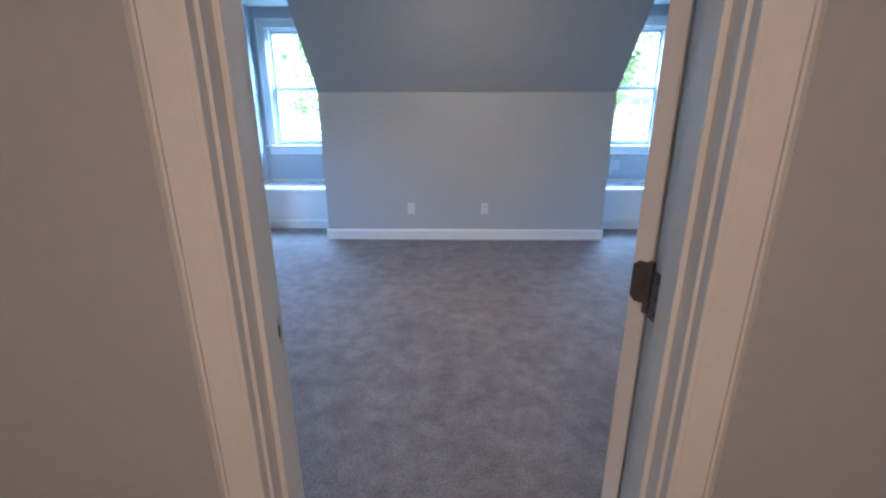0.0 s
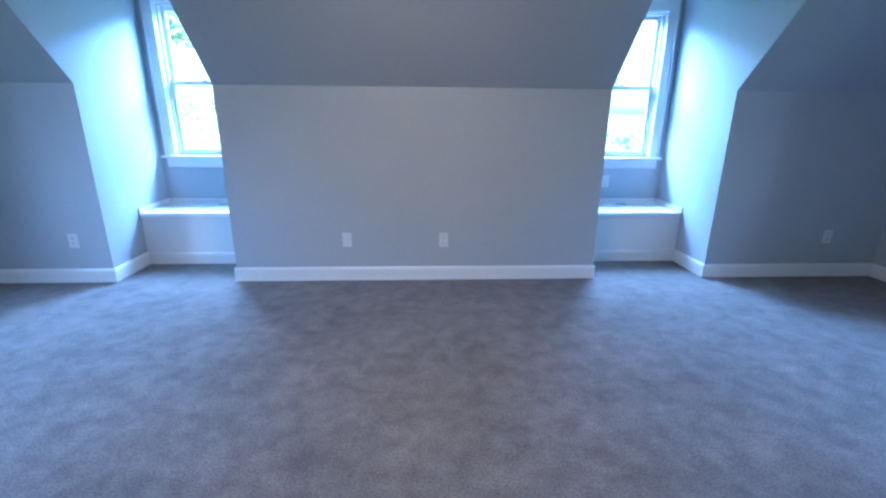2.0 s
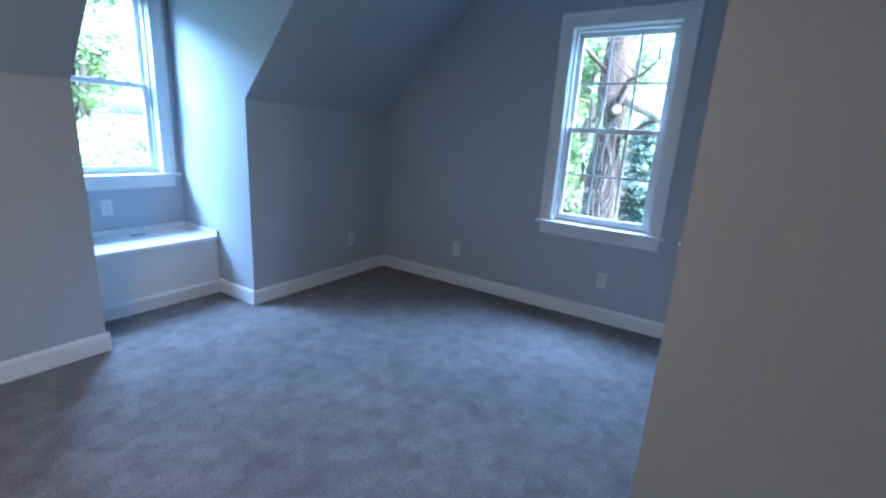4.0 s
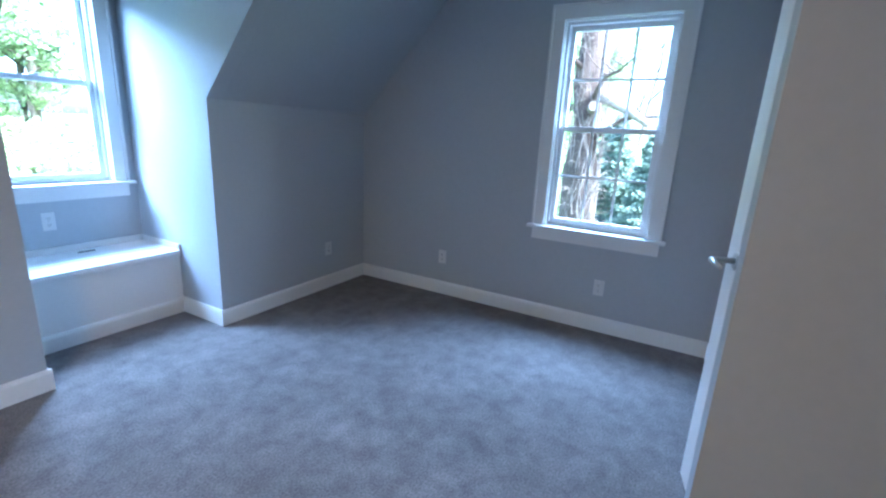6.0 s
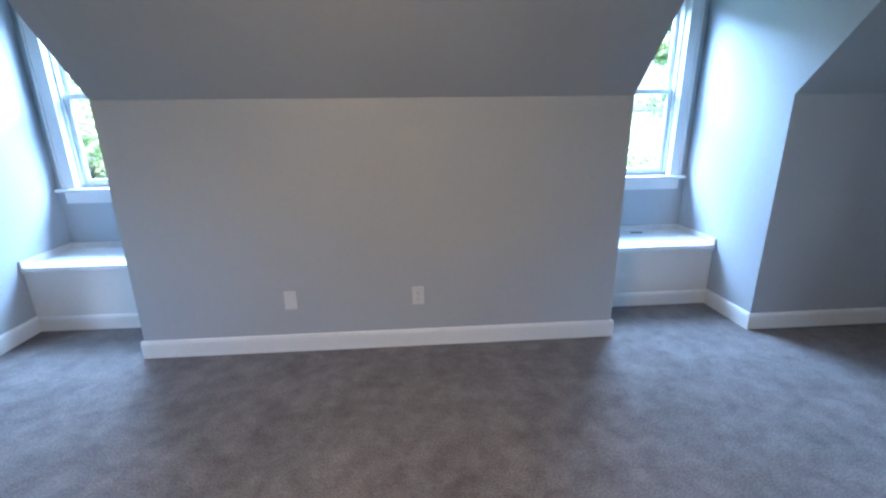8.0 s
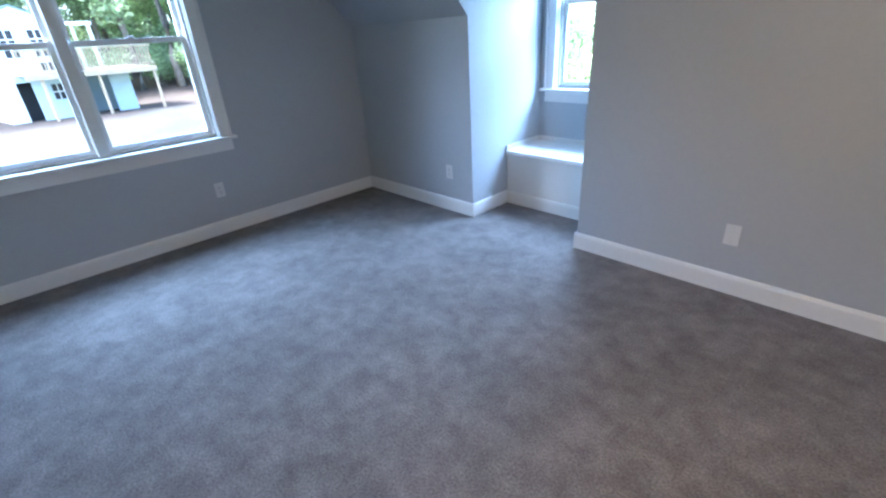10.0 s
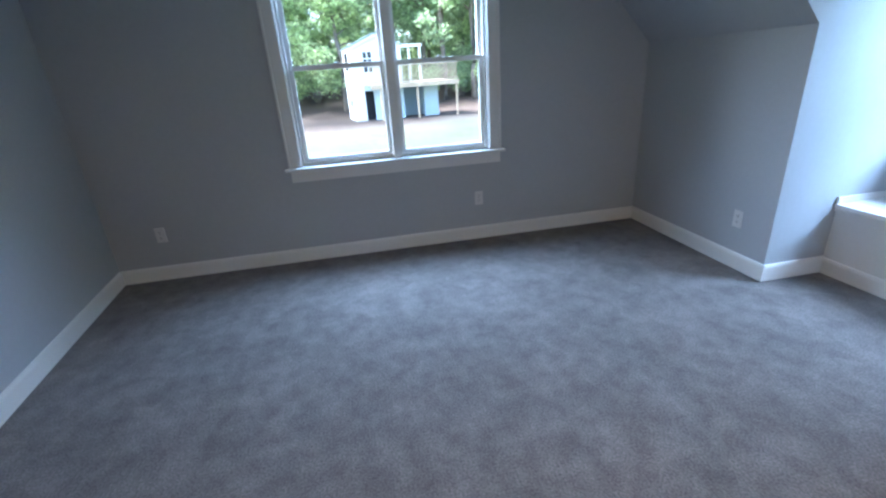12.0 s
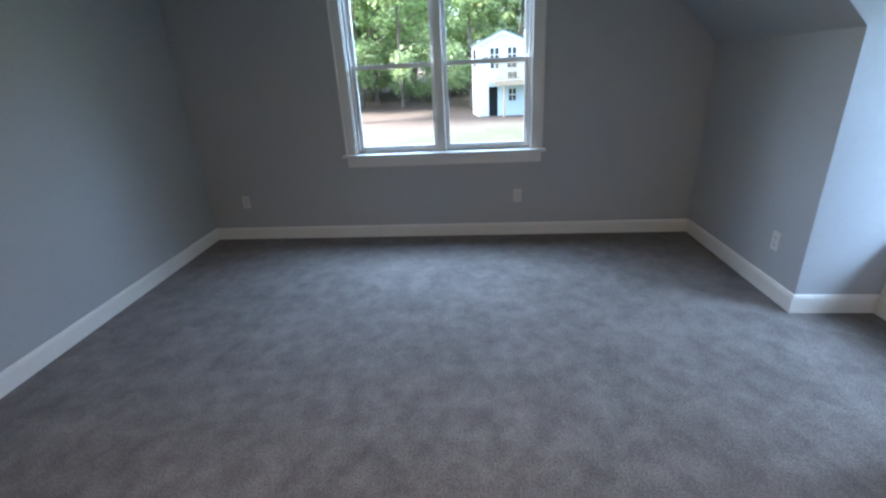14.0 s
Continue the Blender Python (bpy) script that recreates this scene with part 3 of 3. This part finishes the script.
def broadleaf(seed, height, material, label, low=0.25):
    """A tree with a tapered, bent trunk, limbs and an uneven leafy crown."""
    rnd = random.Random(seed)
    root = new("tree")
    tagged(root, label, "tree", "woodland trees")
    bm = bmesh.new()
    r0 = height * 0.016
    pts = [Vector((0, 0, -0.4))]
    for i in range(1, 8):
        pts.append(Vector((rnd.uniform(-0.15, 0.15) * i * 0.4, rnd.uniform(-0.15, 0.15) * i * 0.4, height * 0.93 * i / 7)))
    tube(bm, pts, [r0 * (1.25 - 0.15 * i) for i in range(8)], 8)
    clumps = []
    for i in range(16):
        f = low + (0.98 - low) * (i + rnd.random()) / 16
        a = rnd.uniform(0, 6.283)
        base = pts[0].lerp(pts[-1], f)
        reach = height * 0.23 * (1.15 - f) ** 0.5 * rnd.uniform(0.6, 1.25)
        tip = base + Vector((math.cos(a) * reach, math.sin(a) * reach, height * rnd.uniform(0.02, 0.1)))
        mid = base.lerp(tip, 0.55) + Vector((0, 0, height * 0.015))
        tube(bm, [base, mid, tip], [r0 * 0.38, r0 * 0.22, r0 * 0.08], 5)
        for k in range(3):
            clumps.append((base.lerp(tip, rnd.uniform(0.45, 1.15)) + Vector((rnd.uniform(-0.5, 0.5), rnd.uniform(-0.5, 0.5), rnd.uniform(-0.4, 0.5))), height * rnd.uniform(0.045, 0.09)))
    part("trunk", bm, BARK, root, smooth=True)
    v, f = leaves(rnd, clumps, 185, height * 0.0115)
    crown("crown", v, f, material, root)
    return root


def shrub(seed, size, material, label):
    rnd = random.Random(seed)
    root = new("shrub")
    tagged(root, label, "shrub", "undergrowth")
    bm = bmesh.new()
    clumps = []
    for i in range(7):
        a = rnd.uniform(0, 6.283)
        tip = Vector((math.cos(a) * size * rnd.uniform(0.2, 0.6), math.sin(a) * size * rnd.uniform(0.2, 0.6), size * rnd.uniform(0.5, 1.0)))
        tube(bm, [(0, 0, -0.2), tip * 0.5, tip], [0.04, 0.025, 0.01], 5)
        clumps += [(tip, size * 0.33), (tip * 0.6, size * 0.3)]
    part("stems", bm, BARK, root)
    v, f = leaves(rnd, clumps, 130, size * 0.042)
    crown("foliage", v, f, material, root)
    return root


def conifer(seed, height, label):
    rnd = random.Random(seed)
    root = new("conifer")
    tagged(root, label, "tree", "conifers")
    bm = bmesh.new()
    tube(bm, [(0, 0, -0.3), (0, 0, height * 0.5), (0, 0, height)], [height * 0.018, height * 0.012, 0.02], 8)
    clumps = []
    for i in range(26):
        f = 0.06 + 0.92 * i / 26
        for k in range(6):
            a = rnd.uniform(0, 6.283)
            reach = height * 0.24 * (1.04 - f) * rnd.uniform(0.7, 1.15)
            base = Vector((0, 0, height * f))
            tip = base + Vector((math.cos(a) * reach, math.sin(a) * reach, -0.12 * reach))
            tube(bm, [base, tip], [0.025, 0.008], 4)
            for q in (0.35, 0.6, 0.8, 1.0):
                clumps.append((base.lerp(tip, q), 0.13 + 0.10 * reach))
    part("trunk", bm, BARK, root)
    v, f = leaves(rnd, clumps, 50, 0.065, 0.4)
    crown("crown", v, f, NEEDLE, root)
    return root


def plant(proto, x, y, scale, yaw):
    m = pose(x, y, ground_z(x, y), 0, 0, yaw)
    ob = copy_thing(proto, m)
    ob.scale = (scale, scale, scale)
    return ob


protos = [broadleaf(11, 13, LEAF, "tall broadleaf tree in fresh spring leaf", 0.18), broadleaf(12, 15, DARK_LEAF, "tall dark green broadleaf tree", 0.3),
          broadleaf(13, 11, LEAF, "slender light green broadleaf tree", 0.12), broadleaf(14, 16, DARK_LEAF, "tall woodland tree with a bare lower trunk", 0.4)]
bushes = [shrub(21, 1.8, LEAF, "leafy light green shrub"), shrub(22, 2.2, DARK_LEAF, "leafy dark green shrub")]
rnd = random.Random(5)
spots = []
for i in range(60):                       # woods behind the playhouse
    spots.append((-33 - 24 * (i / 60) - rnd.uniform(0, 4), 3 + rnd.uniform(-18, 18)))
for i in range(20):                       # north of the dormers
    spots.append((rnd.uniform(-22, 24), 27 + rnd.uniform(0, 16)))
for i in range(11):                       # east
    spots.append((27 + rnd.uniform(0, 16), rnd.uniform(-1, 17)))
for p, (x, y) in zip(protos, ((-34.5, -3.5), (-36, 9.5), (-33.5, -9.0), (-38, 2.5))):
    p.matrix_world = pose(x, y, ground_z(x, y))
for x, y in spots:
    plant(rnd.choice(protos), x, y, rnd.uniform(0.8, 1.2), rnd.uniform(0, 360))
for b, (x, y) in zip(bushes, ((-38.0, -2.5), (-37.0, 11.0))):
    b.matrix_world = pose(x, y, ground_z(x, y))
for i in range(60):
    plant(rnd.choice(bushes), -35.5 - rnd.uniform(0, 12), 3 + rnd.uniform(-24, 24), rnd.uniform(0.7, 1.9), rnd.uniform(0, 360))

for i in range(40):                       # undergrowth north and east
    plant(rnd.choice(bushes), rnd.uniform(-24, 26), 25 + rnd.uniform(0, 11), rnd.uniform(1.2, 2.4), rnd.uniform(0, 360))
for i in range(14):
    plant(rnd.choice(bushes), 24 + rnd.uniform(0, 12), rnd.uniform(2, 15), rnd.uniform(1.2, 2.2), rnd.uniform(0, 360))
plant(protos[3], -27.5, -5.4, 1.1, 40)

# tree with dry vines close to the east window
big = new("vine_covered_tree")
BX, BY = 13.0, 4.33
big.location = (BX, BY, ground_z(BX, BY))
tagged(big, "thick brown tree trunk wrapped in dry vines", "tree")
rnd = random.Random(31)
bm = bmesh.new()
tube(bm, [(0, 0, -0.3), (0.03, -0.02, 2), (0.0, 0.05, 4), (0.06, 0.08, 6), (0.1, 0.02, 8.5), (0.1, 0.1, 12)], [0.56, 0.47, 0.44, 0.42, 0.37, 0.28], 14)
for z, a, r in ((4.6, -1.7, 2.6), (6.2, 2.4, 3.0), (5.5, -2.6, 2.4), (7.5, -1.2, 3.0), (8.2, 1.5, 3.2)):
    base = Vector((0.03, 0.05, z))
    dirn = Vector((math.cos(a), math.sin(a), 0.45))
    pts = [base + dirn * r * q + Vector((0, 0, 0.25 * math.sin(q * 5))) for q in (0, 0.35, 0.7, 1)]
    tube(bm, pts, [0.07, 0.05, 0.03, 0.012], 7)
    for q in range(7):
        s = pts[1].lerp(pts[3], rnd.random())
        e = s + Vector((rnd.uniform(-0.7, 0.7), rnd.uniform(-0.7, 0.7), rnd.uniform(0.1, 0.9)))
        tube(bm, [s, s.lerp(e, 0.5) + Vector((0.05, 0.05, 0)), e], [0.022, 0.014, 0.005], 5)
part("trunk", bm, PALE_BARK, big, smooth=True)
for k in range(46):
    bm = bmesh.new()
    a, turn = rnd.uniform(0, 6.283), rnd.uniform(-2.6, 2.6)
    z0 = rnd.uniform(0, 3.5)
    z1 = z0 + rnd.uniform(2, 5)
    pts, rad = [], []
    for i in range(14):
        q = i / 13
        z = z0 + (z1 - z0) * q
        r = 0.48 - 0.012 * z + 0.012 * math.sin(9 * q + k)
        b = a + turn * q + 0.25 * math.sin(7 * q + k)
        pts.append((r * math.cos(b), r * math.sin(b), z)), rad.append(0.014 * (1.1 - 0.6 * q))
    tube(bm, pts, rad, 5)
    part("vine", bm, VINE, big)
bm = bmesh.new()
for k in range(620):
    a, z = rnd.uniform(0, 6.283), rnd.uniform(0.5, 8.5)
    s = Vector((0.4 * math.cos(a), 0.4 * math.sin(a), z))
    e = s + Vector((math.cos(a) * 0.35, math.sin(a) * 0.35, 0)) * rnd.uniform(0.4, 1.2) + Vector((rnd.uniform(-0.3, 0.3), rnd.uniform(-0.3, 0.3), rnd.uniform(-0.3, 0.4)))
    tube(bm, [s, s.lerp(e, 0.5) + Vector((0, 0, 0.06)), e], [0.008, 0.006, 0.003], 4)
tagged(part("twigs", bm, VINE, big), kind="stuff")
bm = bmesh.new()
tube(bm, [(-0.2, -0.3, 5.75), (-0.25, -0.6, 5.6), (-0.3, -1.0, 5.4), (-0.3, -1.45, 5.1)], [0.14, 0.13, 0.11, 0.07], 9)
part("broken_limb", bm, BARK, big, "grey broken limb", smooth=True)
bm = bmesh.new()
tube(bm, [(-0.3, -0.12, 5.45), (-0.58, -0.2, 5.5)], [0.12, 0.11], 12)
part("sawn_stub", bm, VINE, big, "pale sawn branch stub")

bare = new("bare_sapling")
bare.location = (19.0, 3.7, ground_z(19.0, 3.7))
bare.scale = (1.3, 1.3, 1.3)
tagged(bare, "thin bare grey sapling with forked branches", "tree")
bm = bmesh.new()
rnd = random.Random(77)
stem = [Vector((0, 0, -0.2)), Vector((0.05, 0.08, 2.2)), Vector((0.0, -0.05, 4.3)), Vector((0.1, -0.22, 5.6)), Vector((0.05, -0.15, 7.6))]
tube(bm, stem, [0.075, 0.06, 0.05, 0.04, 0.015], 7)
for k in range(16):
    a = stem[2].lerp(stem[4], rnd.random())
    e = a + Vector((rnd.uniform(-0.5, 0.5), rnd.choice((-1, 1)) * rnd.uniform(0.3, 1.1), rnd.uniform(0.3, 1.0)))
    tube(bm, [a, a.lerp(e, 0.5) + Vector((0, 0, 0.1)), e], [0.022, 0.015, 0.005], 5)
part("trunk", bm, BARK, bare, smooth=True)
fir = conifer(41, 5.6, "bluish green young conifer")
fir.matrix_world = pose(17.0, 4.1, ground_z(17.0, 4.1))
plant(fir, 19.0, 2.6, 0.95, 70)
plant(fir, 15.6, 2.9, 0.9, 150)
plant(fir, 20.5, 5.0, 0.98, 210)


# ---- playhouse ----
def playhouse():
    root = new("playhouse")
    px, py = -27.0, 2.3
    root.matrix_world = pose(px, py, -1.15, 0, 0, 90 + 8)
    tagged(root, "two-storey white playhouse on pale blue base, with timber deck", "playhouse")
    # local x to the right as seen from the house, y away, z up
    w, d, h1, h2, gable, eave = 2.9, 2.8, 2.05, 4.05, 0.62, 0.08
    base = boxes("lower_wall", [((1.15, 0, -0.3), (w, 0.1, h1)), ((0.62, 0, 1.75), (1.15, 0.1, h1)), ((w - 0.1, 0.1, -0.3), (w, d, h1)), ((0.1, d - 0.1, -0.3), (w - 0.1, d, h1))], BLUE_SIDING, root, "pale blue painted lower walls")
    boxes("lower_side_wall", [((0, 0, -0.3), (0.62, 0.1, h1)), ((0, 0.1, -0.3), (0.1, d, h1))], SIDING, root, "white clad lower side wall")
    # added dark sheet: paints the shade seen through the open doorway
    boxes("doorway_shade", [((0.1, 0.6, -0.2), (w - 0.1, 0.65, h1 - 0.05))], DARK, base)
    bm = bmesh.new()
    prism(bm, [(0, h1), (w, h1), (w, h2), (w / 2, h2 + gable), (0, h2)], 0, d, "y")
    up = part("upper_wall", bm, SIDING, root, "white clad upper storey with a gable")
    for k in range(11):
        z = h1 + 0.12 + k * 0.19
        boxes("siding_board", [((-0.012, -0.012, z), (w + 0.012, -0.001, z + 0.17))], SIDING, up)
    bm = bmesh.new()
    for s in (-1, 1):
        x0, x1 = w / 2, w / 2 + s * (w / 2 + eave)
        zt, ze = h2 + gable, h2 - gable * eave / (w / 2)
        prism(bm, [(x0, zt + 0.005), (x1, ze + 0.005), (x1, ze + 0.09), (x0, zt + 0.09)], -0.12, d + 0.1, "y")
    part("roof", bm, SHINGLE, root, "pale grey shingled gable roof")
    bm = bmesh.new()
    for s in (-1, 1):
        x0, x1 = w / 2, w / 2 + s * (w / 2 + eave)
        zt, ze = h2 + gable, h2 - gable * eave / (w / 2)
        prism(bm, [(x0, zt - 0.12), (x1, ze - 0.12), (x1, ze), (x0, zt)], -0.11, -0.05, "y")
    part("barge_board", bm, SIDING, root)
    for x, z, high, rows in ((0.72, 2.75, 1.05, 3), (1.72, 2.75, 1.05, 3), (1.74, 2.15, 0.36, 1)):
        wide = 0.48
        boxes("window", [((x, -0.05, z), (x + wide, -0.013, z + high))], DARK, up, "dark small-paned window")
        for lo, hi in (((x - 0.06, -0.07, z - 0.06), (x, -0.013, z + high + 0.06)), ((x + wide, -0.07, z - 0.06), (x + wide + 0.06, -0.013, z + high + 0.06)), ((x, -0.07, z + high), (x + wide, -0.013, z + high + 0.06)), ((x, -0.07, z - 0.06), (x + wide, -0.013, z)), ((x + wide / 2 - 0.03, -0.066, z), (x + wide / 2 + 0.03, -0.051, z + high))):
            boxes("window_bar", [(lo, hi)], SIDING, up)
        for k in range(1, rows):
            zb = z + high * k / rows
            for x0, x1 in ((x, x + wide / 2 - 0.031), (x + wide / 2 + 0.031, x + wide)):
                boxes("window_bar", [((x0, -0.065, zb - 0.025), (x1, -0.051, zb + 0.025))], SIDING, up)
    boxes("side_window", [((-0.05, 0.9, 2.9), (-0.001, 1.7, 3.8))], DARK, up, "dark side window")
    for y in (0.8, 1.6):
        boxes("lower_side_window", [((-0.03, y, 0.9), (-0.001, y + 0.3, 1.3))], DARK, base)
    boxes("lower_window", [((1.8, -0.03, 0.95), (2.2, -0.001, 1.6))], DARK, base, "dark lower window")
    boxes("lower_window_bar", [((1.98, -0.05, 0.95), (2.02, -0.031, 1.6)), ((1.8, -0.05, 1.25), (1.98, -0.031, 1.3)), ((2.02, -0.05, 1.25), (2.2, -0.031, 1.3))], SIDING, base)
    # porch frame beside the upper storey
    boxes("porch_post", [((w + 0.45, 0.0, h1), (w + 0.55, 0.1, 3.95))], SIDING, root)
    boxes("porch_post", [((w + 1.1, 0.0, h1), (w + 1.22, 0.12, 3.95))], SIDING, root)
    boxes("porch_beam", [((w + 0.02, -0.05, 3.95), (w + 1.3, 0.2, 4.1))], SIDING, root)
    # deck
    for k in range(9):
        y = -1.3 + k * 0.145
        boxes("deck_board", [((0.75, y, h1 - 0.02), (w, y + 0.135, h1 + 0.02))], TIMBER, root)
    for k in range(28):
        y = -1.3 + k * 0.145
        boxes("deck_board", [((w + 0.03, y, h1 - 0.02), (5.9, y + 0.135, h1 + 0.02))], TIMBER, root)
    boxes("deck_beam", [((0.75, -1.34, h1 - 0.22), (5.9, -1.3, h1 + 0.02))], TIMBER, root)
    for x in (1.25, 3.35, 5.72):
        boxes("deck_post", [((x, -1.28, -0.5), (x + 0.11, -1.17, h1 - 0.023))], TIMBER, root, "", 0.01)
    boxes("top_rail", [((0.75, -1.33, h1 + 0.9), (5.9, -1.21, h1 + 0.96))], TIMBER, root)
    boxes("bottom_rail", [((0.75, -1.3, h1 + 0.1), (5.9, -1.24, h1 + 0.16))], TIMBER, root)
    bal = mesh_of("baluster", (lambda b: (box(b, (-0.02, -0.02, 0), (0.02, 0.02, 0.738)), b)[1])(bmesh.new()), TIMBER)
    for k in range(39):
        o = new("baluster", bal)
        o.parent = root
        o.location = (0.82 + k * 0.13, -1.27, h1 + 0.161)
    # lower room at the far side
    far = boxes("far_wall", [((4.2, 0.2, -0.3), (5.1, 0.3, h1 - 0.05)), ((5.0, 0.3, -0.3), (5.1, 2.2, h1 - 0.05)), ((w + 0.02, 2.1, -0.3), (5.0, 2.2, h1 - 0.05))], BLUE_SIDING, root, "pale blue shed wall under the deck")
    return root


playhouse()
